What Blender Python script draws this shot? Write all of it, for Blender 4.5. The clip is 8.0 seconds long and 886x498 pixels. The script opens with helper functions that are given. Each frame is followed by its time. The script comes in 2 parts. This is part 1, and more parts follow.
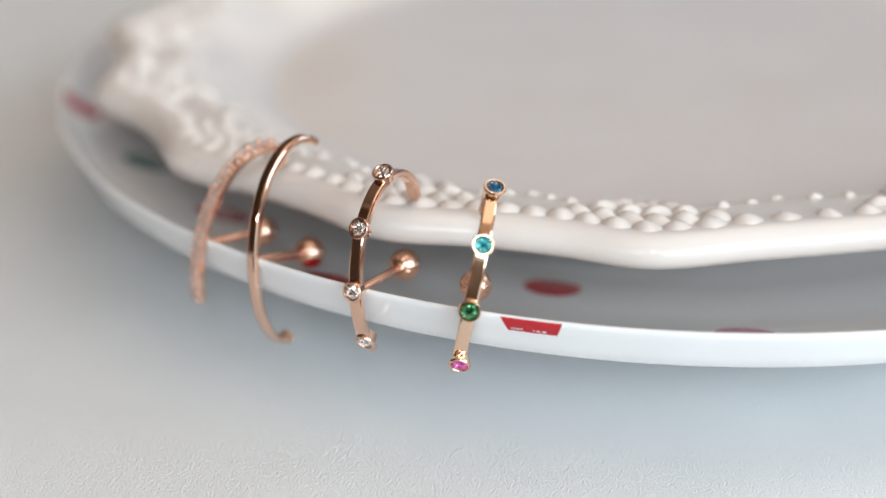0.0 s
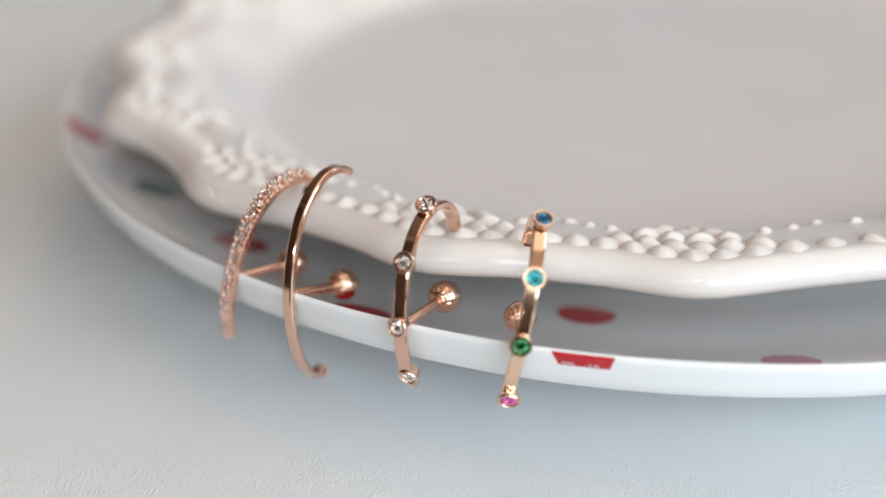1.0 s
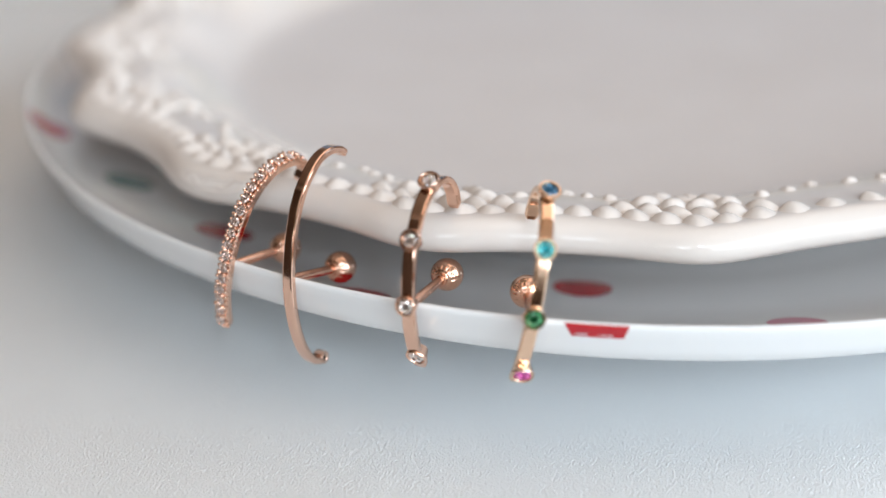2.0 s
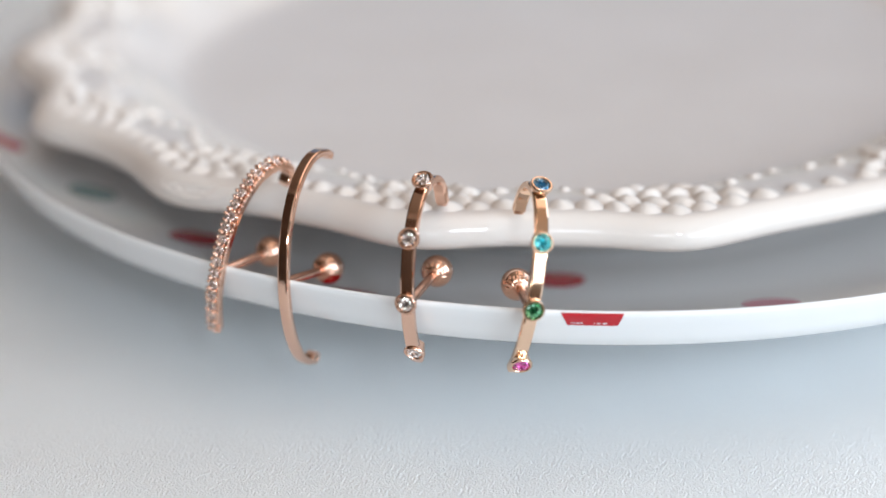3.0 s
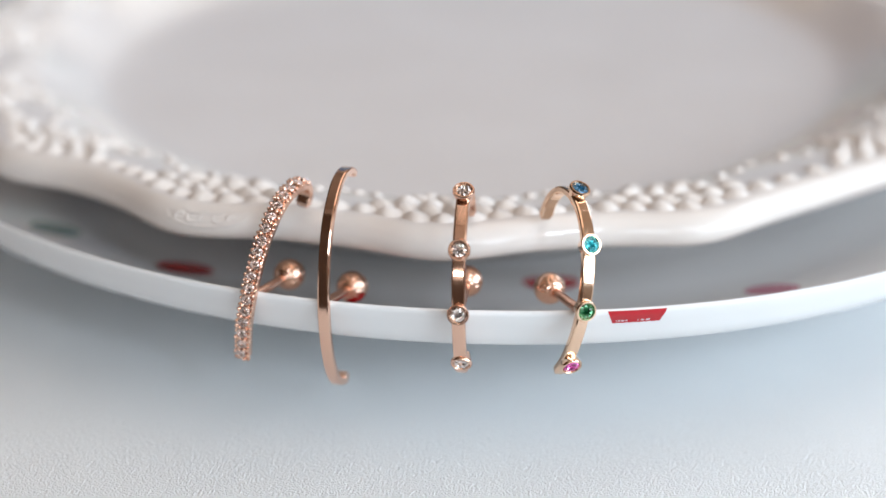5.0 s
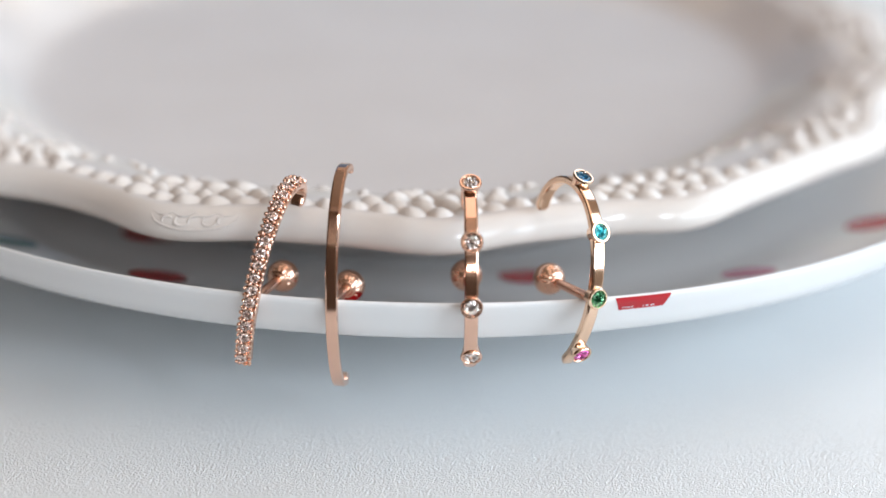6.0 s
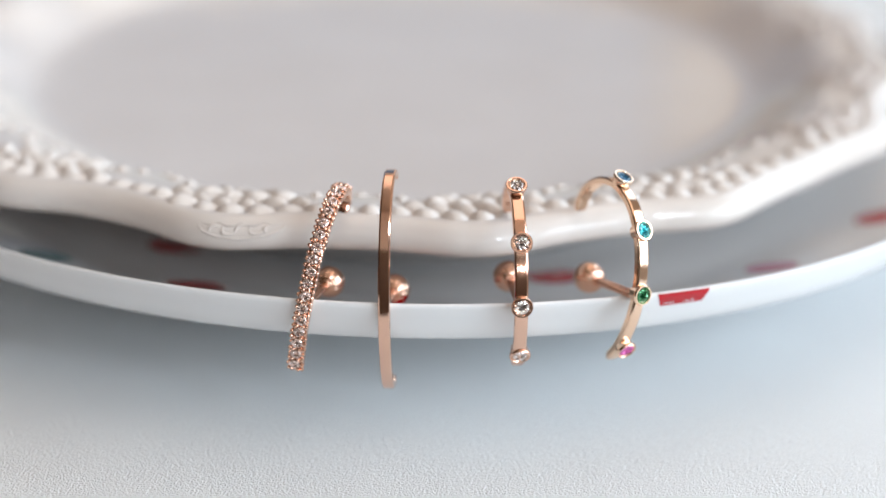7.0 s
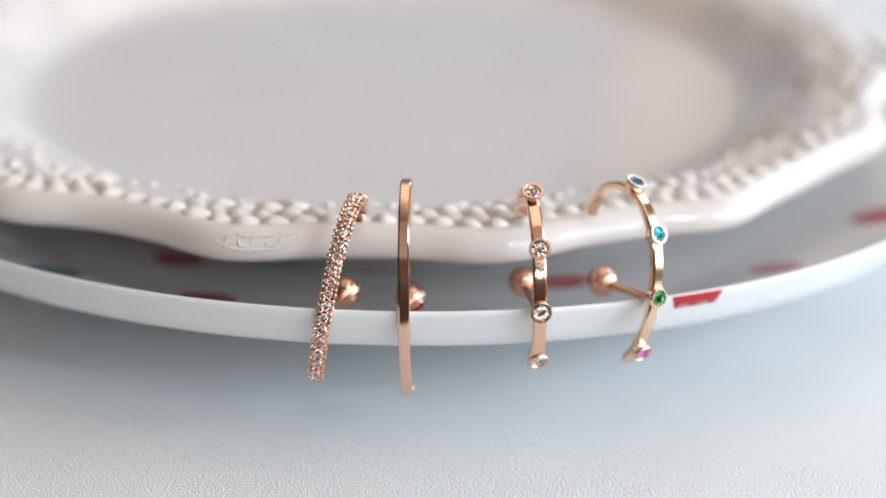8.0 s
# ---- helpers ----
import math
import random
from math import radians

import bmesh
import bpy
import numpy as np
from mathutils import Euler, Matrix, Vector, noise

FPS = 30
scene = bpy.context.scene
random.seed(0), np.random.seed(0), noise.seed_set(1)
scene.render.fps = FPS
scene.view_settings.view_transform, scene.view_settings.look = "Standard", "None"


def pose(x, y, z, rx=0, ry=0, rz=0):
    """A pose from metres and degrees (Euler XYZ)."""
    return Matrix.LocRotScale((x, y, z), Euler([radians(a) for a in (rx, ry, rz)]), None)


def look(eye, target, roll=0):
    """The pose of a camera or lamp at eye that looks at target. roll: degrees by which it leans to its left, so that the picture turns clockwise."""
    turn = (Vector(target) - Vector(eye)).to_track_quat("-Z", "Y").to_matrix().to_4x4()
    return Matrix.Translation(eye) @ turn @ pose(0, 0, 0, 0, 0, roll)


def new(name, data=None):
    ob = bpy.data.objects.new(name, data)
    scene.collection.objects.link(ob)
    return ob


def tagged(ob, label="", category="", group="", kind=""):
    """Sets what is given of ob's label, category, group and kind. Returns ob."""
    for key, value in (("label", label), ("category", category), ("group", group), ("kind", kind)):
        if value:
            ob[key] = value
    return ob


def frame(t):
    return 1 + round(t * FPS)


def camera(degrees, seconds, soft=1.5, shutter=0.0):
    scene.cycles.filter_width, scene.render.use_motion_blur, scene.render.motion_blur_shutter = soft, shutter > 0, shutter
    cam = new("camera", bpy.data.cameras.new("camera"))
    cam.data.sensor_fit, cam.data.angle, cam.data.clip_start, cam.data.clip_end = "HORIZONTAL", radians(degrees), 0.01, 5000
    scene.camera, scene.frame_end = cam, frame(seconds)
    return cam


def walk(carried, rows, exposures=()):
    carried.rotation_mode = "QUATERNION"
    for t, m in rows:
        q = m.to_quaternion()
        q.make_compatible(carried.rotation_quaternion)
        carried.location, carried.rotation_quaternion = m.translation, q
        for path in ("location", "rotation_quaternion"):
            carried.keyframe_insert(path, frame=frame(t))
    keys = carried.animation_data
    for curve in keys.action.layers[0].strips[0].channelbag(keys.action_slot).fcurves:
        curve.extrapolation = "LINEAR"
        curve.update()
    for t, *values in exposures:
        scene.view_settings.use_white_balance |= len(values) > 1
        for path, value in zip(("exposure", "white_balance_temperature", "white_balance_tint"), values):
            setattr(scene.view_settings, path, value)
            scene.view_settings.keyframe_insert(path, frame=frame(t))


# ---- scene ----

# Lengths in the builders are in centimetres; CM turns them into metres.
CM = 0.01

# ---- camera ----
cam = camera(32.39, 8.0)
cam.data.dof.use_dof = True
cam.data.dof.focus_distance = 0.1385
cam.data.dof.aperture_fstop = 9.6
PATH = [
    (0.0, look((0.07116, -0.10737, 0.07620), (0.01068, -0.00542, 0.02285), 0.52)),
    (0.5, look((0.06621, -0.10779, 0.07611), (0.00729, -0.00490, 0.02281), 0.65)),
    (1.0, look((0.06045, -0.10859, 0.07778), (0.00484, -0.00401, 0.02421), 0.78)),
    (1.5, look((0.05710, -0.10958, 0.07626), (0.00619, -0.00294, 0.02209), 0.11)),
    (1.7, look((0.05524, -0.10977, 0.07478), (0.00483, -0.00270, 0.02096), -0.11)),
    (2.8, look((0.04473, -0.11751, 0.07658), (0.00491, -0.00640, 0.02208), -0.18)),
    (3.0, look((0.04226, -0.11858, 0.07657), (0.00478, -0.00640, 0.02262), -0.09)),
    (3.5, look((0.03641, -0.12015, 0.07607), (0.00187, -0.00696, 0.02228), -0.24)),
    (4.0, look((0.03104, -0.12272, 0.07683), (0.00368, -0.00779, 0.02256), -1.08)),
    (4.5, look((0.02372, -0.12433, 0.07779), (0.00167, -0.00826, 0.02357), -0.17)),
    (4.7, look((0.01976, -0.12556, 0.07724), (0.00127, -0.00855, 0.02370), 0.23)),
    (5.8, look((-0.00449, -0.12700, 0.07389), (-0.00364, -0.00723, 0.02334), 1.94)),
    (6.0, look((-0.00694, -0.12693, 0.07328), (-0.00224, -0.00730, 0.02263), 1.99)),
    (6.5, look((-0.01189, -0.12846, 0.07267), (-0.00362, -0.00885, 0.02241), 1.98)),
    (7.0, look((-0.01852, -0.12939, 0.07338), (-0.00728, -0.00974, 0.02379), 1.69)),
    (7.5, look((-0.02236, -0.12957, 0.07386), (-0.00914, -0.00993, 0.02477), 1.65)),
    (7.7, look((-0.02336, -0.12960, 0.07385), (-0.00860, -0.01005, 0.02484), 1.53)),
    (7.9, look((-0.02430, -0.12962, 0.07384), (-0.00864, -0.01018, 0.02490), 1.40)),
    (8.0, look((-0.02482, -0.12963, 0.07383), (-0.00936, -0.01025, 0.02476), 1.34)),
]
walk(cam, PATH, [(0.0, -0.05, 6850, 11), (2.0, 0.0, 6720, 11), (4.0, 0.05, 6560, 11), (8.0, 0.09, 6640, 11)])

# ---- light ----
world = bpy.data.worlds.new("daylight")
scene.world = world
world.use_nodes = True
wn = world.node_tree
sky = wn.nodes.new("ShaderNodeTexSky")
sky.sky_type = "NISHITA"
sky.sun_disc = False
sky.sun_elevation, sky.sun_rotation = radians(40), radians(250)
wn.links.new(sky.outputs[0], wn.nodes["Background"].inputs[0])
wn.nodes["Background"].inputs[1].default_value = 0.10


def area_lamp(name, m, w, h, power, color):
    data = bpy.data.lights.new(name, "AREA")
    data.shape, data.size, data.size_y = "RECTANGLE", w, h
    data.energy, data.color = power, color
    ob = new(name, data)
    ob.matrix_world = m
    return ob


# Cool daylight through the two east windows, two added fill lamps at the south wall, the sky through the north window,
# a warm ceiling lamp and three small strip lamps.
area_lamp("window_or_fill_light", pose(0.85, -0.37, 0.355, 90, 0, 90), 0.96, 0.59, 13.0, (0.73, 0.88, 1.0))
# Added fills for the table front and plate gap, set clear of the bars' reflections.
area_lamp("window_or_fill_light", pose(0.345, -1.08, 0.46, 90, 0, 0), 0.23, 0.32, 2.2, (0.78, 0.90, 1.0))
area_lamp("window_or_fill_light", pose(0.775, -1.08, 0.87, 90, 0, 0), 0.17, 0.36, 6.4, (0.74, 0.88, 1.0))
area_lamp("window_or_fill_light", pose(0.85, 1.15, 0.75, 90, 0, 90), 1.30, 0.90, 11.0, (0.72, 0.87, 1.0))
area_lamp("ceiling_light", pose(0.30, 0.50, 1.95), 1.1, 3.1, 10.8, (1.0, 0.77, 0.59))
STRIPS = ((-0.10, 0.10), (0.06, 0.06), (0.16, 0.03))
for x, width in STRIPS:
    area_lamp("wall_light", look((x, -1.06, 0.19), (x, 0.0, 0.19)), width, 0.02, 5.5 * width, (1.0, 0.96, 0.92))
scene.view_settings.exposure = 0.0


# ---- materials ----
def material(name):
    m = bpy.data.materials.new(name)
    m.use_nodes = True
    return m, m.node_tree, m.node_tree.nodes["Principled BSDF"]


def setp(b, **kw):
    for k, v in kw.items():
        b.inputs[k.replace("_", " ")].default_value = v


def mapped(nt):
    return nt.nodes.new("ShaderNodeTexCoord").outputs["Object"]


def noise_node(nt, vec, scale, detail=3.0, rough=0.5):
    n = nt.nodes.new("ShaderNodeTexNoise")
    n.inputs["Scale"].default_value, n.inputs["Detail"].default_value = scale, detail
    n.inputs["Roughness"].default_value = rough
    nt.links.new(vec, n.inputs["Vector"])
    return n.outputs["Fac"]


def ramp(nt, fac, stops):
    r = nt.nodes.new("ShaderNodeValToRGB")
    while len(r.color_ramp.elements) < len(stops):
        r.color_ramp.elements.new(0.5)
    for e, (p, c) in zip(r.color_ramp.elements, stops):
        e.position, e.color = p, (*c, 1) if len(c) == 3 else c
    nt.links.new(fac, r.inputs[0])
    return r.outputs[0]


def span(nt, fac, lo, hi):
    r = nt.nodes.new("ShaderNodeMapRange")
    r.inputs["To Min"].default_value, r.inputs["To Max"].default_value = lo, hi
    nt.links.new(fac, r.inputs[0])
    return r.outputs[0]


def bump(nt, b, height, dist, strength=1.0, normal=None):
    n = nt.nodes.new("ShaderNodeBump")
    n.inputs["Distance"].default_value, n.inputs["Strength"].default_value = dist, strength
    nt.links.new(height, n.inputs["Height"])
    if normal is not None:
        nt.links.new(normal, n.inputs["Normal"])
    nt.links.new(n.outputs[0], b.inputs["Normal"])
    return n.outputs[0]


def glazed(name, light, dark, rough, wave=0.00004, spec=0.5):
    m, nt, b = material(name)
    v = mapped(nt)
    nt.links.new(ramp(nt, noise_node(nt, v, 60, 4), [(0.3, dark), (0.7, light)]), b.inputs["Base Color"])
    nt.links.new(span(nt, noise_node(nt, v, 240, 3), rough * 0.7, rough * 1.4), b.inputs["Roughness"])
    bump(nt, b, noise_node(nt, v, 140, 2), wave)
    setp(b, IOR=1.5, Specular_IOR_Level=spec)
    return m


MAT_CREAM = glazed("cream_glaze", (0.72, 0.665, 0.63), (0.69, 0.63, 0.59), 0.05, spec=0.36)
MAT_WHITE = glazed("white_glaze", (0.78, 0.785, 0.79), (0.75, 0.755, 0.76), 0.10, spec=0.5)
MAT_RED = glazed("red_enamel", (0.52, 0.010, 0.020), (0.44, 0.008, 0.016), 0.12)
MAT_TEAL = glazed("teal_enamel", (0.14, 0.27, 0.25), (0.11, 0.22, 0.21), 0.12)
MAT_ROSEPINK = glazed("pink_enamel", (0.62, 0.24, 0.32), (0.55, 0.20, 0.28), 0.12)


def leatherette():
    m, nt, b = material("white_leatherette")
    v = mapped(nt)
    vor = nt.nodes.new("ShaderNodeTexVoronoi")
    vor.feature = "SMOOTH_F1"
    vor.inputs["Scale"].default_value = 6000
    vor.inputs["Randomness"].default_value = 1.0
    nt.links.new(v, vor.inputs["Vector"])
    nt.links.new(ramp(nt, noise_node(nt, v, 35, 4), [(0.3, (0.755, 0.77, 0.78)), (0.7, (0.80, 0.82, 0.83))]), b.inputs["Base Color"])
    nt.links.new(span(nt, noise_node(nt, v, 900, 3), 0.34, 0.55), b.inputs["Roughness"])
    first = bump(nt, b, vor.outputs["Distance"], -0.00013, 1.0)
    bump(nt, b, noise_node(nt, v, 6000, 2, 0.5), 0.00004, 0.8, first)
    return m


MAT_TABLE = leatherette()


def gold(name, color, rough):
    m, nt, b = material(name)
    v = mapped(nt)
    nt.links.new(ramp(nt, noise_node(nt, v, 500, 3), [(0.3, tuple(c * 0.95 for c in color)), (0.7, color)]), b.inputs["Base Color"])
    nt.links.new(span(nt, noise_node(nt, v, 1500, 4), rough * 0.6, rough * 1.5), b.inputs["Roughness"])
    bump(nt, b, noise_node(nt, v, 700, 3), 0.000008)
    setp(b, Metallic=1.0)
    return m


MAT_ROSE = gold("rose_gold", (0.845, 0.55, 0.42), 0.10)
MAT_GOLD = gold("warm_gold", (0.88, 0.62, 0.45), 0.10)
MAT_BALL = gold("rose_gold_brushed", (0.82, 0.53, 0.40), 0.19)
MAT_PIN = gold("rose_gold_satin", (0.82, 0.49, 0.36), 0.22)


def gem(name, color, metal, rough=0.03, grain=2600):
    """Foil-backed cut crystal: facets mirror the room, and their sparkle is also painted in as bright and dark cells.
    """
    m, nt, b = material(name)
    v = mapped(nt)
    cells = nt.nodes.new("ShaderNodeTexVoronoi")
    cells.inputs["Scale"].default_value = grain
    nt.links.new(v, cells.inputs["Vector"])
    # Facet glints and dark flashes are put into the base colour, cell by cell.
    glint = tuple(min(1.0, c * 1.35 + 0.06) for c in color)
    nt.links.new(ramp(nt, cells.outputs["Color"], [(0.15, tuple(c * 0.4 for c in color)), (0.5, color), (0.85, glint)]), b.inputs["Base Color"])
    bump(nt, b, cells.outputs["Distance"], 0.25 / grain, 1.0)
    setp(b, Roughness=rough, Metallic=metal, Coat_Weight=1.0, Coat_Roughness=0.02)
    return m


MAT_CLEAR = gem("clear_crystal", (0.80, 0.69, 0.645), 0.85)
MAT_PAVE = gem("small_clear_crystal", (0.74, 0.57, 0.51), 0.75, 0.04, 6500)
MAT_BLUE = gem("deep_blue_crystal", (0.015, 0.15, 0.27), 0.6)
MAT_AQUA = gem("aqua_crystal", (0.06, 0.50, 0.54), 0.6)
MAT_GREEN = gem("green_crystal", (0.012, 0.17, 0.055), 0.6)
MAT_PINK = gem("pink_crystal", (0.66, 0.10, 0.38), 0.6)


def plaster(name, light, dark):
    m, nt, b = material(name)
    v = mapped(nt)
    nt.links.new(ramp(nt, noise_node(nt, v, 2.2, 5), [(0.3, dark), (0.7, light)]), b.inputs["Base Color"])
    bump(nt, b, noise_node(nt, v, 160, 4), 0.001, 0.5)
    setp(b, Roughness=0.85)
    return m


MAT_WALL = plaster("warm_plaster", (0.76, 0.66, 0.57), (0.70, 0.60, 0.52))
MAT_BROWN = plaster("brown_plaster", (0.15, 0.10, 0.07), (0.12, 0.08, 0.055))
MAT_CEIL = plaster("ceiling_plaster", (0.60, 0.48, 0.37), (0.55, 0.43, 0.33))
MAT_LAMP = plaster("lamp_housing", (0.80, 0.78, 0.75), (0.76, 0.74, 0.71))
MAT_FLOOR = plaster("floor_screed", (0.30, 0.20, 0.13), (0.24, 0.16, 0.10))


# ---- builders ----
def finish(name, verts, faces, mat, smooth=True, sharp=None):
    me = bpy.data.meshes.new(name)
    me.from_pydata([tuple(c * CM for c in v) for v in verts], [], faces)
    me.materials.append(mat)
    if smooth:
        me.polygons.foreach_set("use_smooth", [True] * len(me.polygons))
        if sharp:
            me.set_sharp_from_angle(angle=radians(sharp))
    me.update()
    return me


def part(name, me, parent=None, label=""):
    ob = new(name, me)
    if parent is not None:
        ob.parent = parent
    if label:
        ob["label"] = label
    return ob


def box_mesh(name, lo, hi, mat):
    """A box with slightly eased edges, given in metres."""
    bm = bmesh.new()
    bmesh.ops.create_cube(bm, size=1.0)
    for v in bm.verts:
        v.co = Vector([(a + b) / 2 + c * (b - a) for a, b, c in zip(lo, hi, v.co)])
    bmesh.ops.bevel(bm, geom=bm.edges[:], offset=0.004, segments=2, affect="EDGES")
    me = bpy.data.meshes.new(name)
    bm.to_mesh(me)
    bm.free()
    me.materials.append(mat)
    return me


def spline(pts, per=6):
    """Points along a Catmull-Rom curve."""
    p = [np.array(q, float) for q in pts]
    p = [2 * p[0] - p[1]] + p + [2 * p[-1] - p[-2]]
    out = []
    for a, b, c, d in zip(p, p[1:], p[2:], p[3:]):
        for k in range(per):
            t = k / per
            out.append(0.5 * (2 * b + (c - a) * t + (2 * a - 5 * b + 4 * c - d) * t * t + (3 * b - a - 3 * c + d) * t ** 3))
    out.append(p[-2])
    return np.array(out)


def rings_to_mesh(rings, closed_ends=True):
    """Verts and faces for loops of equal length joined one after the other."""
    n = len(rings[0])
    verts = [tuple(v) for r in rings for v in r]
    faces = []
    for i in range(len(rings) - 1):
        for j in range(n):
            k = (j + 1) % n
            faces.append((i * n + j, i * n + k, (i + 1) * n + k, (i + 1) * n + j))
    if closed_ends:
        faces.append(tuple(range(n - 1, -1, -1)))
        faces.append(tuple(range((len(rings) - 1) * n, len(rings) * n)))
    return verts, faces


def lathe(profile, radius_at, n, grow=lambda th, r, k: r):
    """Revolves rows of (share, r, z): share 0 stays round, 1 follows the wavy rim; grow draws a row's radius out."""
    verts, faces = [], []
    for i in range(n):
        th = 2 * math.pi * i / n
        wave = radius_at(th)
        for k, (share, r, z) in enumerate(profile):
            rr = grow(th, r + share * wave, k)
            verts.append((rr * math.sin(th), -rr * math.cos(th), z))
    m = len(profile)
    for i in range(n):
        j = (i + 1) % n
        for k in range(m - 1):
            faces.append((i * m + k, i * m + k + 1, j * m + k + 1, j * m + k))
    return verts, faces


# ---- structure: tabletop and the room round it ----
me = box_mesh("tabletop", (-0.80, -0.045, -0.03), (0.50, 0.75, 0.0), MAT_TABLE)
tagged(part("tabletop", me), "white pebble-grained leatherette tabletop, lightly worn", "tabletop", kind="structure")
tagged(part("table_base", box_mesh("table_base", (-0.74, 0.02, -0.75), (0.44, 0.70, -0.03), MAT_FLOOR)), "plain dark brown table base", "table base", kind="structure")
tagged(part("floor", box_mesh("floor", (-2.2, -1.2, -0.85), (1.0, 2.2, -0.75), MAT_FLOOR)), "plain dark brown floor", "floor", kind="structure")
tagged(part("ceiling", box_mesh("ceiling", (-2.2, -1.2, 2.0), (1.0, 2.2, 2.1), MAT_CEIL)), "plain beige plaster ceiling", "ceiling", kind="structure")
tagged(part("wall_west", box_mesh("wall_west", (-2.2, -1.2, -0.75), (-2.1, 2.2, 2.0), MAT_BROWN)), "plain brown plaster wall", "wall", kind="structure")
# The north, south and east walls are built round their window openings.
north = tagged(new("wall_north"), "plain beige plaster wall with a wide window opening", "wall", kind="structure")
for lo, hi in (((-2.1, 2.1, -0.75), (0.9, 2.2, 0.13)), ((-2.1, 2.1, 1.37), (0.9, 2.2, 2.0)), ((-2.1, 2.1, 0.13), (-1.42, 2.2, 1.37)), ((0.52, 2.1, 0.13), (0.9, 2.2, 1.37))):
    part("wall_panel", box_mesh("wall_panel", lo, hi, MAT_WALL), north)
# Unseen south wall, added: its brown panels give the gold bars their dark reflections.
south = tagged(new("wall_south"), "added out-of-view plaster wall, brown below and beige above for reflections, with two small openings for fill light", "wall", kind="structure")
for lo, hi in (((-2.1, -1.2, -0.75), (-0.51, -1.1, 1.5)), ((-0.51, -1.2, -0.75), (0.9, -1.1, 0.29)), ((-0.51, -1.2, 0.29), (0.22, -1.1, 0.44)), ((0.47, -1.2, 0.29), (0.9, -1.1, 0.67))):
    part("wall_panel", box_mesh("wall_panel", lo, hi, MAT_BROWN), south)
for lo, hi in (((-2.1, -1.2, 1.5), (-0.51, -1.1, 2.0)), ((-0.51, -1.2, 0.67), (0.68, -1.1, 2.0)), ((0.68, -1.2, 1.06), (0.9, -1.1, 2.0)), ((0.87, -1.2, 0.67), (0.9, -1.1, 1.06)), ((-0.51, -1.2, 0.44), (0.22, -1.1, 0.67)), ((0.22, -1.2, 0.63), (0.47, -1.1, 0.67))):
    part("wall_panel", box_mesh("wall_panel", lo, hi, MAT_WALL), south)
east = tagged(new("wall_east"), "plain beige plaster wall with two window openings", "wall", kind="structure")
for lo, hi in (((0.9, -1.2, -0.75), (1.0, 2.2, 0.05)), ((0.9, -1.2, 1.21), (1.0, 2.2, 2.0)), ((0.9, -1.2, 0.05), (1.0, -0.86, 1.21)), ((0.9, 0.12, 0.05), (1.0, 0.49, 1.21)),
               ((0.9, 1.81, 0.05), (1.0, 2.2, 1.21)), ((0.9, -0.86, 0.66), (1.0, 0.12, 1.21)), ((0.9, 0.49, 0.05), (1.0, 1.81, 0.29))):
    part("wall_panel", box_mesh("wall_panel", lo, hi, MAT_WALL), east)


# ---- lower plate ----
LOW = (-0.44, 7.37)
LOW_IN = [(7.61, 1.515), (7.56, 1.44), (7.45, 1.33), (7.30, 1.235), (7.0, 1.145), (6.6, 1.01), (6.2, 0.89), (5.8, 0.81), (5.2, 0.72), (4.7, 0.58), (4.3, 0.50), (3.6, 0.47), (0.02, 0.46)]
LOW_OUT = [(0.02, 0.12), (3.9, 0.12), (4.05, 0.0), (4.35, 0.0), (4.5, 0.12), (5.4, 0.40), (6.5, 0.72), (7.15, 0.98), (7.33, 1.055), (7.44, 1.09), (7.50, 1.13), (7.56, 1.25), (7.63, 1.40), (7.672, 1.49), (7.676, 1.525), (7.662, 1.545), (7.638, 1.542)]


def low_z(r):
    """Height of the lower plate's upper face."""
    return float(np.interp(-r, [-a for a, _ in LOW_IN], [b for _, b in LOW_IN]))


def low_out_r(z):
    return float(np.interp(z, [1.13, 1.25, 1.40, 1.49, 1.525], [7.50, 7.56, 7.63, 7.672, 7.676]))


low_plate = tagged(new("dinner_plate"), "glossy white porcelain plate with red dots", "plate")
low_plate.location = (LOW[0] * CM, LOW[1] * CM, 0)
prof = [(0, r, z) for r, z in LOW_OUT + LOW_IN]
part("body", finish("plate_body", *lathe(prof, lambda th: 0, 256), MAT_WHITE), low_plate)


def dot(x, y, rad, mat, label):
    """A painted spot lying on the curved upper face."""
    verts, faces, rows, seg = [], [], 7, 40
    for i in range(rows + 1):
        for j in range(seg):
            a = 2 * math.pi * j / seg
            px, py = x - LOW[0] + rad * i / rows * math.cos(a), y - LOW[1] + rad * i / rows * math.sin(a)
            verts.append((px, py, low_z(math.hypot(px, py)) + 0.006))
    for i in range(rows):
        for j in range(seg):
            k = (j + 1) % seg
            faces.append((i * seg + j, (i + 1) * seg + j, (i + 1) * seg + k, i * seg + k))
    part("dot", finish("dot", verts, faces, mat), low_plate, label)


for x, y in ((0.79, 2.17), (-3.02, 1.50), (-3.38, 3.22), (4.76, 3.10), (-6.14, 2.64), (-0.84, 0.42)):
    dot(x, y, 0.24 if x < -6 else 0.30, MAT_RED, "painted red dot")
dot(3.05, 1.69, 0.28, MAT_ROSEPINK, "painted pale pink dot")
dot(-4.62, 2.08, 0.27, MAT_TEAL, "painted teal dot")


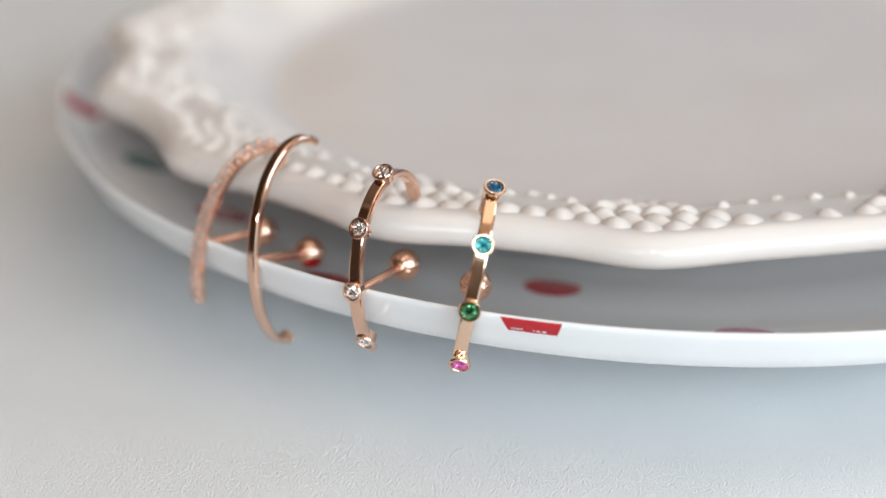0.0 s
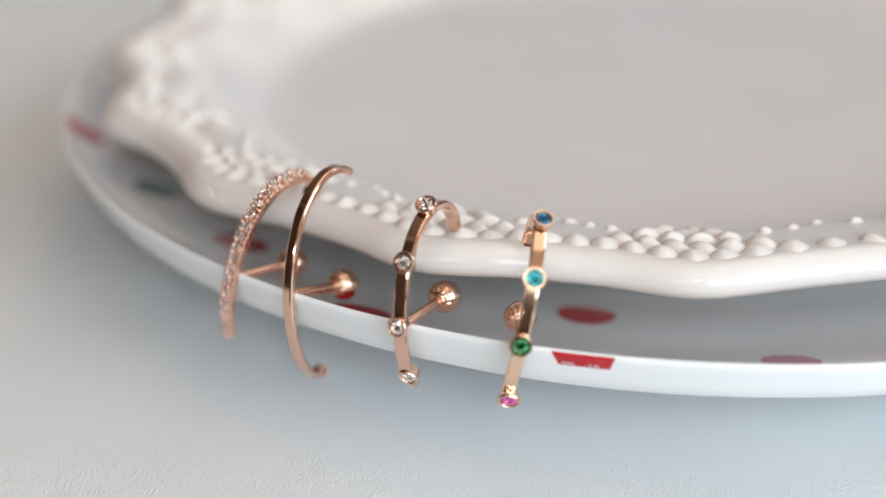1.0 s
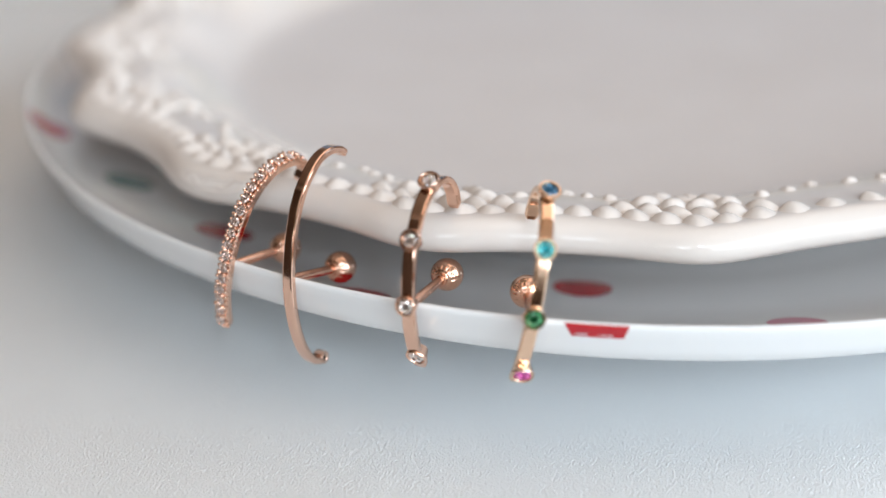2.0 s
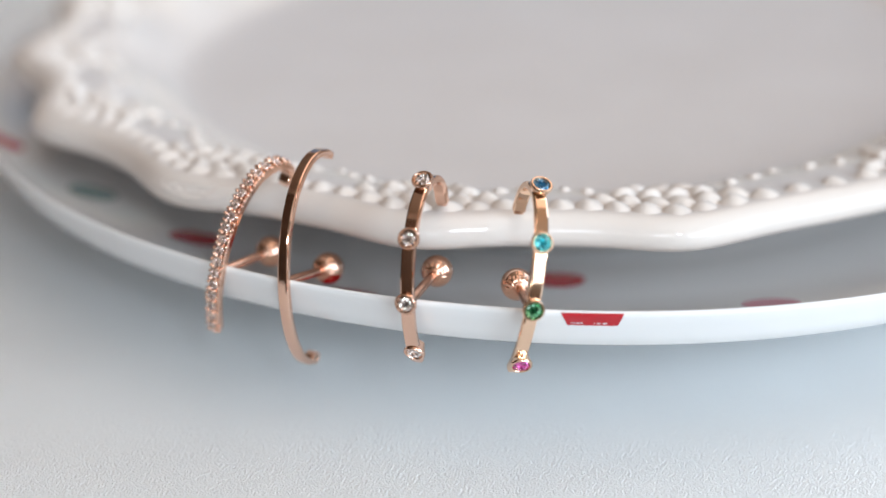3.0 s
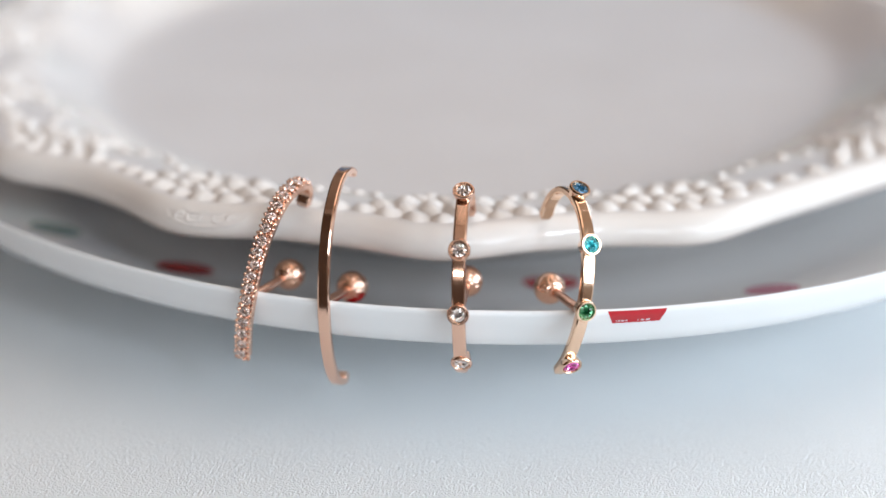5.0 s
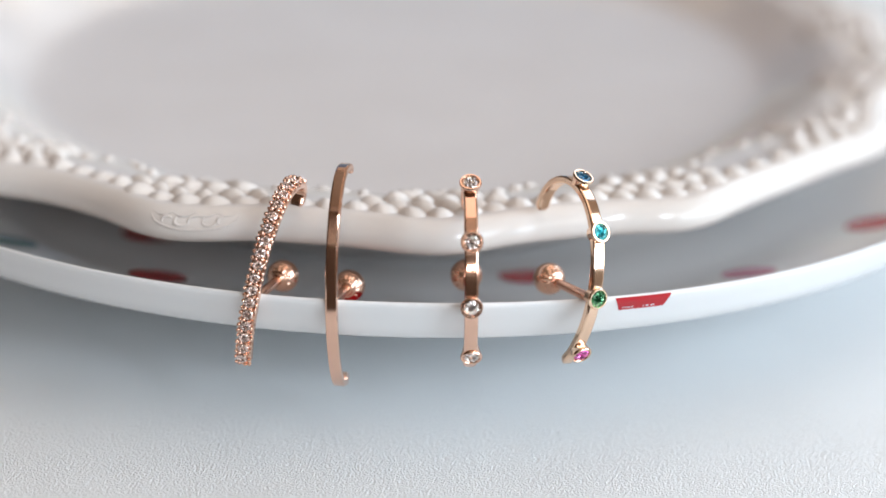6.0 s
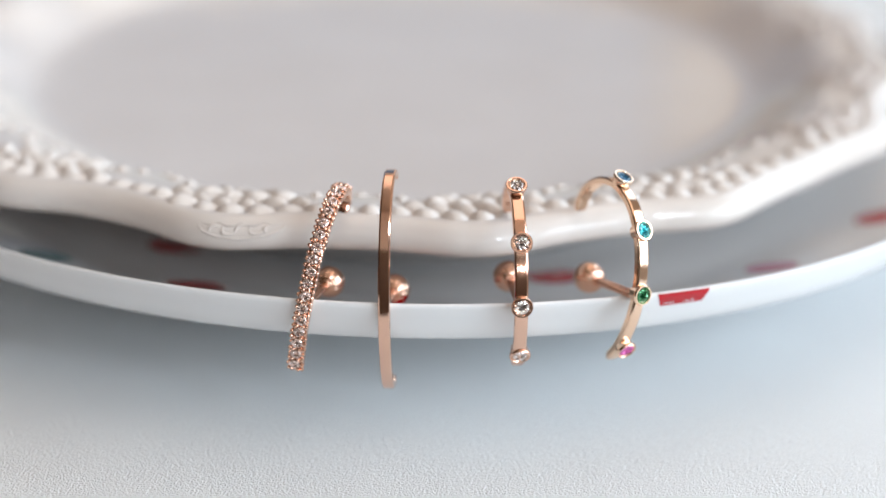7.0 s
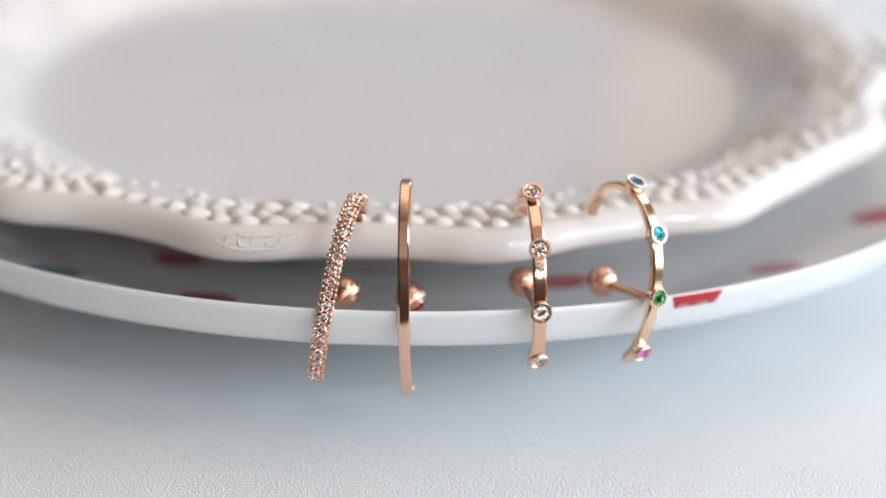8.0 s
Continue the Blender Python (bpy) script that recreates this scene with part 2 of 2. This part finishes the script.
def rim_mark():
    """The dot that runs over the rim and ends in a ragged edge on the outer band."""
    a0, a1 = math.atan2(1.405 - LOW[0], LOW[1] + 0.13), math.atan2(1.945 - LOW[0], LOW[1] - 0.03)
    rnd = random.Random(4)
    verts, faces, nx, nz = [], [], 48, 8
    for i in range(nx + 1):
        chip = max(0.0, rnd.gauss(0, 0.004))
        for j in range(nz + 1):
            f = j / nz
            z = 1.535 - f * (0.15 - chip)
            s = i / nx
            inset = 0.11 * f
            th = a0 + (a1 - a0) * (inset + s * (1 - 1.75 * inset))
            r = low_out_r(z) + 0.004
            verts.append((r * math.sin(th), -r * math.cos(th), z))
    for i in range(nx):
        worn = (0.08 < i / nx < 0.30 or 0.48 < i / nx < 0.76) and rnd.random() < 0.5
        for j in range(nz):
            a = i * (nz + 1) + j
            if not (worn and j == nz - 2):
                faces.append((a, a + 1, a + nz + 2, a + nz + 1))
    part("rim_mark", finish("rim_mark", verts, faces, MAT_RED), low_plate, "red dot cut off at the rim")


rim_mark()

# ---- upper plate ----
UP = (-0.82, 6.85)
UP_Z = 0.0


def ease(x, lo, hi):
    x = min(1.0, max(0.0, (x - lo) / (hi - lo)))
    return x * x * (3 - 2 * x)


def drift(th):
    """How far the scallops stand further round on the broad side than even spacing would have them."""
    d = math.degrees(th + radians(60)) % 360 - 60
    return radians(8.0) * ease(d, 28, 60) * (1 - ease(d, 110, 290))


def turned_to(u):
    """The angle at which the even angle u comes to lie."""
    th = u
    for _ in range(30):
        th = u + drift(th)
    return th


def oval(th):
    """The plate is not quite round: it reaches further out at the back than at the front."""
    return 2.5 * ((1 - math.cos(th + radians(12))) / 2) ** 3


def scallop(th):
    """The scalloped rim's outer radius before it is drawn out."""
    u = th - drift(th) - radians(5.5)
    a = 16 * u - 0.42 * math.sin(u)
    return 6.455 + (0.105 + 0.07 * max(0.0, -math.sin(th))) * math.cos(a) + 0.018 * math.cos(2 * a)


def wave(th):
    """The scalloped rim's outer radius."""
    return scallop(th) + oval(th)


UP_PROF = [
    (0, 0.02, 0.62), (0, 3.3, 0.62), (0, 3.45, 0.475), (0, 3.7, 0.475), (0, 3.85, 0.80), (0, 4.6, 1.33), (0.5, 2.2, 1.67),
    (1, -0.62, 1.715), (1, -0.28, 1.735), (1, -0.16, 1.712), (1, -0.06, 1.735), (1, -0.01, 1.80), (1, 0.0, 1.86), (1, -0.02, 1.93),
    (1, -0.07, 1.99), (1, -0.14, 2.03), (1, -0.22, 2.045), (1, -0.30, 2.03), (1, -0.40, 2.015), (1, -0.60, 2.00), (1, -0.84, 1.98), (1, -0.96, 1.945),
    (0.7, 0.83, 1.90), (0.3, 3.20, 1.785), (0, 4.75, 1.58), (0, 4.56, 1.487), (0, 4.42, 1.45), (0, 4.2, 1.435), (0, 3.9, 1.425), (0, 2.0, 1.41), (0, 0.02, 1.405)]


def drawn_out(th, r, k):
    """A row's radius on the oval; the foot ring, among the first rows, stays round."""
    return r + oval(th) * min(1.0, max(0.0, (r - 3.85) / 0.75) if k < 7 else r / 4.4)


def up_z(th, r):
    """Height of the upper plate's face under its beadwork."""
    w = scallop(th)
    rows = [(drawn_out(th, s * w + q, 13), z) for s, q, z in UP_PROF[13:]]
    return float(np.interp(-r, [-a for a, _ in rows], [b for _, b in rows]))


up_plate = tagged(new("dessert_plate"), "cream glazed plate with scalloped beaded rim, stacked on another plate", "plate")
up_plate.location = (UP[0] * CM, UP[1] * CM, 0)
part("body", finish("scalloped_body", *lathe(UP_PROF, scallop, 512, drawn_out), MAT_CREAM), up_plate)


def bead_shell(th0, r0, turn, size, power, seg=24, rows=8):
    """A raised pearl like a teardrop: steep towards the plate's middle, melting into the lip on its outer side."""
    rx, inner, outer, rz = size
    rings, c, d = [], math.cos(turn), math.sin(turn)
    for i in range(rows, -1, -1):
        q = max(i / rows, 0.03)
        ring = []
        for j in range(seg):
            a = 2 * math.pi * j / seg
            x = rx * q * (math.cos(a) + 0.16 * math.cos(a) ** 2)
            y = (inner if math.sin(a) > 0 else outer) * q * math.sin(a)
            x, y = x * c - y * d, x * d + y * c
            th, r = th0 + x / r0, r0 - y
            ring.append((r * math.sin(th), -r * math.cos(th), up_z(th, r) + rz * (1 - q * q) ** power - 0.008 * q ** 3))
        rings.append(ring)
    verts, faces = rings_to_mesh(rings, False)
    faces.append(tuple(range(rows * seg, (rows + 1) * seg)))
    return verts, faces


# Length, reach inwards, reach outwards and height, and how softly each kind of pearl ends.
ROPE, ROUND, SMALL = ((0.168, 0.080, 0.190, 0.070), 1.3), ((0.178, 0.095, 0.125, 0.088), 1.05), ((0.085, 0.055, 0.075, 0.050), 1.1)
rnd = random.Random(11)
beads = []
for k in range(16):
    mid = radians(5.5 + 22.5 * k)
    for i in range(9):
        th = turned_to(mid + radians(22.5) * (i + 0.5 - 4.5) / 9)
        beads.append((th, wave(th) - 0.385, ROPE, 22))
    for row, (inset, count, step) in enumerate(((0.56, 6, 2.35), (0.78, 4, 2.45), (1.00, 3, 2.6), (1.24, 2, 2.8))):
        for i in range(count):
            th = turned_to(mid + radians(step) * (i - (count - 1) / 2))
            beads.append((th, wave(th) - inset, ROUND, -32 + 58 * (row % 2)))
    for i in range(5):
        th = turned_to(mid + radians(11.25 + 2.2 * (i - 2)))
        beads.append((th, wave(th) - 0.85 - 0.05 * (2 - abs(i - 2)) ** 2, SMALL, 0))


def bead_from(th, r, kind, turn):
    size = [k * rnd.uniform(0.82, 1.12) for k in kind[0]]
    return bead_shell(th, r, radians(turn + rnd.uniform(-13, 13)), size, kind[1])


beads.sort(key=lambda b: abs((b[0] + math.pi) % (2 * math.pi) - math.pi))
for bead in beads[:300]:
    part("bead", finish("bead", *bead_from(*bead), MAT_CREAM), up_plate)
verts, faces = [], []
for bead in beads[300:]:
    v, f = bead_from(*bead)
    faces += [tuple(len(verts) + i for i in p) for p in f]
    verts += v
tagged(part("far_beadwork", finish("far_beadwork", verts, faces, MAT_CREAM), up_plate), kind="stuff")


def lip_point(th, z, out):
    """A point on the lip's front, with a height between 1.80 and 2.03."""
    rows = [(1.80, -0.01), (1.86, 0.0), (1.93, -0.02), (1.99, -0.07), (2.03, -0.14)]
    r = wave(th) + float(np.interp(z, [a for a, _ in rows], [b for _, b in rows])) + out
    return (r * math.sin(th), -r * math.cos(th), z)


def scroll_mark():
    """A faint moulded shield on the lip: a bowl-shaped outline with curls inside it."""
    lines = [[(3.6 * math.cos(math.pi * (1 + i / 12)), 0.045 + 0.115 * math.sin(math.pi * (1 + i / 12))) for i in range(13)]]
    lines.append([(-3.6 + 0.6 * i, 0.05 + 0.014 * math.cos(2.1 * i)) for i in range(13)])
    for off, turn, size in ((-2.1, 0.4, 0.7), (-0.9, 2.2, 0.9), (0.25, 0.2, 1.0), (1.3, 2.8, 0.9), (2.3, 0.9, 0.6)):
        lines.append([(off + 0.62 * size * math.cos(turn + 0.3 * i), 0.005 + 0.042 * size * math.sin(turn + 0.3 * i)) for i in range(13)])
    verts, faces = [], []
    for k, line in enumerate(lines):
        path = [Vector(lip_point(radians(-15.1 + d), 1.942 + h, -0.003)) for d, h in line]
        for i, p in enumerate(path):
            d = (path[min(i + 1, 12)] - path[max(i - 1, 0)]).normalized()
            side = d.cross(Vector((0, -1, 0.3))).normalized()
            up = side.cross(d)
            w = 0.019 * math.sin(math.pi * (i + 1.2) / 14.4)
            verts += [tuple(p + w * (side * math.cos(b) + up * math.sin(b))) for b in (2 * math.pi * j / 6 for j in range(6))]
        base = k * 13 * 6
        for i in range(12):
            for j in range(6):
                q = (j + 1) % 6
                faces.append((base + i * 6 + j, base + i * 6 + q, base + i * 6 + 6 + q, base + i * 6 + 6 + j))
    part("scroll_mark", finish("scroll_mark", verts, faces, MAT_CREAM), up_plate, "faint moulded scroll")


scroll_mark()


# ---- earrings ----
def local(u, n, v):
    """A point of an earring: u inwards, n along the rim, v up."""
    return (u, n, v)


def bar_mesh(pts, width, thick, mat, corner=0.018, end_taper=True):
    """A flat strip with eased edges, bent along a curve in the u-v plane."""
    c = spline(pts, 6)
    d = np.gradient(c, axis=0)
    d /= np.linalg.norm(d, axis=1)[:, None]
    hw, ht, k = width / 2, thick / 2, corner
    sect = []
    for sx, sy in ((1, 1), (-1, 1), (-1, -1), (1, -1)):
        quad = [(sx * hw, sy * (ht - k)), (sx * (hw - 0.3 * k), sy * (ht - 0.3 * k)), (sx * (hw - k), sy * ht)]
        sect += quad if sx * sy > 0 else quad[::-1]
    rings = []
    last = len(c) - 1
    for i, (p, q) in enumerate(zip(c, d)):
        s = 0.7 if end_taper and i in (0, last) else 1.0
        nrm = np.array((-q[1], q[0]))
        ext = -0.012 * q if i == 0 else (0.012 * q if i == last else 0 * q)
        rings.append([local(*( (p + ext + nrm * b * s)[:1]), a * s, (p + ext + nrm * b * s)[1]) for a, b in sect])
    v, f = rings_to_mesh(rings)
    return finish("bar", v, f, mat, True, 14), c, d


def tube_mesh(name, a, b, radii, mat, seg=20):
    """A round pin from a to b, with (share, radius) along it."""
    a, b = Vector(a), Vector(b)
    q = (b - a).to_track_quat("Z", "Y").to_matrix()
    length = (b - a).length
    rings = [[tuple(a + q @ Vector((r * math.cos(t), r * math.sin(t), s * length))) for t in (2 * math.pi * j / seg for j in range(seg))] for s, r in radii]
    return finish(name, *rings_to_mesh(rings), mat, True, 40)


def turned(profile, seg, origin, axis, mat, name, sharp=30, smooth=True):
    """A turned shape with rows of (radius, height) along an axis."""
    q = Vector(axis).to_track_quat("Z", "X").to_matrix()
    o = Vector(origin)
    rings = [[tuple(o + q @ Vector((r * math.cos(t), r * math.sin(t), h))) for t in (2 * math.pi * j / seg for j in range(seg))] for r, h in profile]
    return finish(name, *rings_to_mesh(rings), mat, smooth, sharp)


def ball_mesh(center, rad, axis, mat):
    """A screw ball with a ring of short strokes engraved round its collar."""
    q = Vector(axis).to_track_quat("Z", "X").to_matrix()
    rings = []
    for i in range(1, 48):
        e = math.pi * i / 48
        row = []
        for j in range(96):
            a = 2 * math.pi * j / 96
            cut = 0.06 * max(0.0, math.cos(12 * a)) ** 2 * math.exp(-((e - 0.80) / 0.14) ** 4)
            cut += 0.06 * math.exp(-((e - 0.50) / 0.05) ** 2) + 0.035 * math.exp(-((e - 1.04) / 0.05) ** 2)
            r = rad * (1 - cut)
            row.append(tuple(Vector(center) + q @ Vector((r * math.sin(e) * math.cos(a), r * math.sin(e) * math.sin(a), r * math.cos(e)))))
        rings.append(row)
    return finish("ball", *rings_to_mesh(rings), mat)


def gem_mesh(origin, axis, rad, mat, turn=0.0):
    """A brilliant-cut stone: table, crown facets, girdle and pavilion, flat shaded."""
    q = Vector(axis).to_track_quat("Z", "X").to_matrix()
    o = Vector(origin)

    def star(r, h, lift, off):
        """A loop whose points stand high and low in turn, a little uneven."""
        return [tuple(o + q @ Vector((r * math.cos(t), r * math.sin(t), h + (lift if j % 2 else 0.0) + rnd.uniform(-0.3, 0.3) * lift))) for j, t in ((j, 2 * math.pi * (j + off) / 16 + turn) for j in range(16))]

    r, rnd = rad, random.Random(round(1000 * turn) + 5)
    rows = [star(0.06 * r, -0.5 * r, 0, 0), star(r, 0.0, 0, 0), star(r, 0.05 * r, 0, 0), star(0.80 * r, 0.20 * r, 0.10 * r, 0.5), star(0.58 * r, 0.26 * r, 0.08 * r, 0), star(0.30 * r, 0.06 * r, 0.24 * r, 0.5)]
    verts = [v for row in rows for v in row]
    faces = []
    for i in range(5):
        for j in range(16):
            k = (j + 1) % 16
            a, b, c, d = i * 16 + j, i * 16 + k, (i + 1) * 16 + j, (i + 1) * 16 + k
            faces += [(a, b, d, c)] if i < 2 else [(a, b, c), (b, d, c)]
    faces.append(tuple(range(15, -1, -1)))
    verts.append(tuple(o + q @ Vector((0, 0, 0.12 * r))))
    faces += [(80 + j, 80 + (j + 1) % 16, 96) for j in range(16)]
    return finish("gem", verts, faces, mat, False)


def earring(label, origin, u, v, group="earrings on the plate rims"):
    """An empty whose axes are u (inwards), the rim's direction and v (up the bar)."""
    u, v = Vector(u).normalized(), Vector(v)
    n = v.cross(u).normalized()
    v = u.cross(n).normalized()
    e = tagged(new("earring"), label, "earring", group)
    m = Matrix((u, n, v)).transposed().to_4x4()
    m.translation = Vector(origin) * CM
    e.matrix_world = m
    return e


def post_and_ball(e, start, center, rad=0.153, aside=0.0):
    a, b = Vector((start[0], 0, start[1])), Vector((center[0], aside, center[1]))
    part("post", tube_mesh("post", a, b, [(0, 0.046), (0.62, 0.044), (0.80, 0.044), (0.805, 0.062), (0.86, 0.062), (1, 0.05)], MAT_PIN), e)
    part("ball", ball_mesh(b, rad, a - b, MAT_BALL), e, "grooved rose gold screw ball")


def bezel_stone(e, uv, normal, mat, label, metal, rad=0.102, aside=0.0):
    o = Vector((uv[0], aside, uv[1]))
    ax = Vector((normal[0], 0, normal[1])).normalized()
    cup = [(0.075, -0.11), (0.088, -0.05), (rad, -0.012), (rad, 0.0), (rad - 0.008, 0.012), (rad - 0.020, 0.012), (rad - 0.027, 0.0), (rad - 0.03, -0.02), (0.03, -0.055), (0.004, -0.055)]
    b = part("bezel", turned(cup, 28, o, ax, metal, "bezel", 50), e)
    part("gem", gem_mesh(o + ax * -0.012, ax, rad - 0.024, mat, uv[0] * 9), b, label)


STONE_BAR = [(0.28, -0.70), (0.17, -0.53), (0.085, -0.26), (0.065, 0.0), (0.095, 0.26), (0.19, 0.53), (0.36, 0.76), (0.56, 0.88), (0.76, 0.90), (0.93, 0.835), (1.05, 0.70), (1.10, 0.53)]
STONE_SPOTS = [((0.57, 0.945), (-0.42, 0.9)), ((0.145, 0.575), (-0.88, 0.47)), ((0.0, 0.0), (-1, 0.04)), ((0.115, -0.58), (-0.85, -0.5))]


def stone_earring(label, origin, u, v, gems, metal, nudge, center, aside):
    """nudge: how far each stone sits off its usual spot, inwards, along the rim and up."""
    e = earring(label, origin, u, v)
    part("bar", bar_mesh(STONE_BAR, 0.125, 0.072, metal)[0], e)
    for (uv, nrm), (mat, text), (du, dn, dv) in zip(STONE_SPOTS, gems, nudge):
        bezel_stone(e, (uv[0] + du, uv[1] + dv), nrm, mat, text, metal, aside=dn)
    post_and_ball(e, (0.08, -0.03), center, aside=aside)


clear = (MAT_CLEAR, "clear round crystal")
stone_earring("rose gold ear cuff bar with four clear bezel-set crystals", (0.06, -0.453, 1.583), (0, 1, 0), (-0.03, 0, 1), [clear] * 4, MAT_ROSE,
              [(-0.01, -0.004, 0.034), (-0.004, -0.004, 0.001), (0, 0, -0.003), (0.038, -0.008, 0.008)], (0.91, -0.085), 0.011)
stone_earring("gold ear cuff bar with blue, aqua, green and pink crystals", (1.201, -0.298, 1.623), (-0.47, 0.88, -0.055), (0.16, 0.08, 0.98),
              [(MAT_BLUE, "deep blue round crystal"), (MAT_AQUA, "aqua round crystal"), (MAT_GREEN, "green round crystal"), (MAT_PINK, "pink round crystal")], MAT_GOLD,
              [(0, -0.015, 0.036), (0.004, 0, 0.008), (0, 0, 0), (-0.012, -0.02, 0)], (0.84, -0.09), -0.05)

# The plain bar.
plain = earring("plain polished rose gold ear cuff bar hooked over a plate", (-1.19, -0.3, 1.5), (0.16, 0.99, -0.04), (-0.025, 0.04, 1))
PLAIN_BAR = [(0.88, 1.005), (0.79, 1.065), (0.65, 1.09), (0.50, 1.055), (0.36, 0.955), (0.22, 0.79), (0.11, 0.55), (0.04, 0.28), (0.01, 0.0), (0.025, -0.27), (0.08, -0.53), (0.17, -0.74), (0.29, -0.88), (0.42, -0.93)]
part("bar", bar_mesh(PLAIN_BAR, 0.110, 0.072, MAT_ROSE)[0], plain)
part("rolled_end", turned([(0.026, 0.0), (0.026, -0.045), (0.035, -0.052), (0.056, -0.052), (0.062, -0.044), (0.062, 0.044), (0.056, 0.052), (0.035, 0.052), (0.026, 0.045), (0.026, 0.0)],
                          24, (0.425, 0, -0.905), (0, 1, 0), MAT_ROSE, "rolled_end", 40), plain)
post_and_ball(plain, (0.03, 0.03), (0.76, -0.10), aside=-0.014)

# The bar set with a line of small stones.
pave = earring("rose gold ear cuff bar paved with small clear crystals", (-1.93, -0.2, 1.4), (0.31, 0.95, 0), (0.13, -0.04, 0.99))
PAVE_BAR = [(0.90, 0.72), (0.94, 0.83), (0.89, 0.93), (0.75, 0.975), (0.57, 0.955), (0.40, 0.86), (0.24, 0.68), (0.12, 0.44), (0.04, 0.18), (0.0, -0.08), (0.0, -0.32), (0.03, -0.55)]
mesh, line, way = bar_mesh(PAVE_BAR, 0.138, 0.08, MAT_ROSE)
part("bar", mesh, pave)
steps = np.r_[0, np.cumsum(np.linalg.norm(np.diff(line, axis=0), axis=1))]
total = steps[-1]
PRONG = turned([(0.004, 0.032), (0.014, 0.027), (0.023, 0.012), (0.025, -0.005), (0.024, -0.03)], 12, (0, 0, 0), (0, 0, 1), MAT_ROSE, "prong")
rnd = random.Random(23)
s = total - 0.07
while s > 0.24:
    p = np.array([np.interp(s, steps, line[:, k]) for k in (0, 1)])
    q = np.array([np.interp(s, steps, way[:, k]) for k in (0, 1)])
    q /= np.linalg.norm(q)
    nrm = np.array((q[1], -q[0]))
    o = p + nrm * rnd.uniform(0.042, 0.052)
    tilt = q * rnd.uniform(-0.22, 0.22)
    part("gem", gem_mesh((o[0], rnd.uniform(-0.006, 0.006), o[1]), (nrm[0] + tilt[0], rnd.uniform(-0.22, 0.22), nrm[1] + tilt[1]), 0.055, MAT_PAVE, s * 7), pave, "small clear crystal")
    for along, across in ((0.0565, 0.028), (0.0565, 0.060), (0.0, 0.062)):
        for side in (-1, 1):
            w = p + nrm * rnd.uniform(0.038, 0.050) * (1.0 if across < 0.05 else 0.8) + q * (along + rnd.uniform(-0.006, 0.006))
            ob = part("prong", PRONG, pave)
            ob.matrix_basis = Matrix.Translation((w[0] * CM, side * (across + rnd.uniform(-0.004, 0.004)) * CM, w[1] * CM)) @ Vector((nrm[0], 8.0 * across * side, nrm[1])).to_track_quat("Z", "X").to_matrix().to_4x4() @ Matrix.Scale(rnd.uniform(0.75, 1.0), 4)
    s -= 0.113
post_and_ball(pave, (0.04, 0.08), (0.74, 0.04), aside=-0.02)

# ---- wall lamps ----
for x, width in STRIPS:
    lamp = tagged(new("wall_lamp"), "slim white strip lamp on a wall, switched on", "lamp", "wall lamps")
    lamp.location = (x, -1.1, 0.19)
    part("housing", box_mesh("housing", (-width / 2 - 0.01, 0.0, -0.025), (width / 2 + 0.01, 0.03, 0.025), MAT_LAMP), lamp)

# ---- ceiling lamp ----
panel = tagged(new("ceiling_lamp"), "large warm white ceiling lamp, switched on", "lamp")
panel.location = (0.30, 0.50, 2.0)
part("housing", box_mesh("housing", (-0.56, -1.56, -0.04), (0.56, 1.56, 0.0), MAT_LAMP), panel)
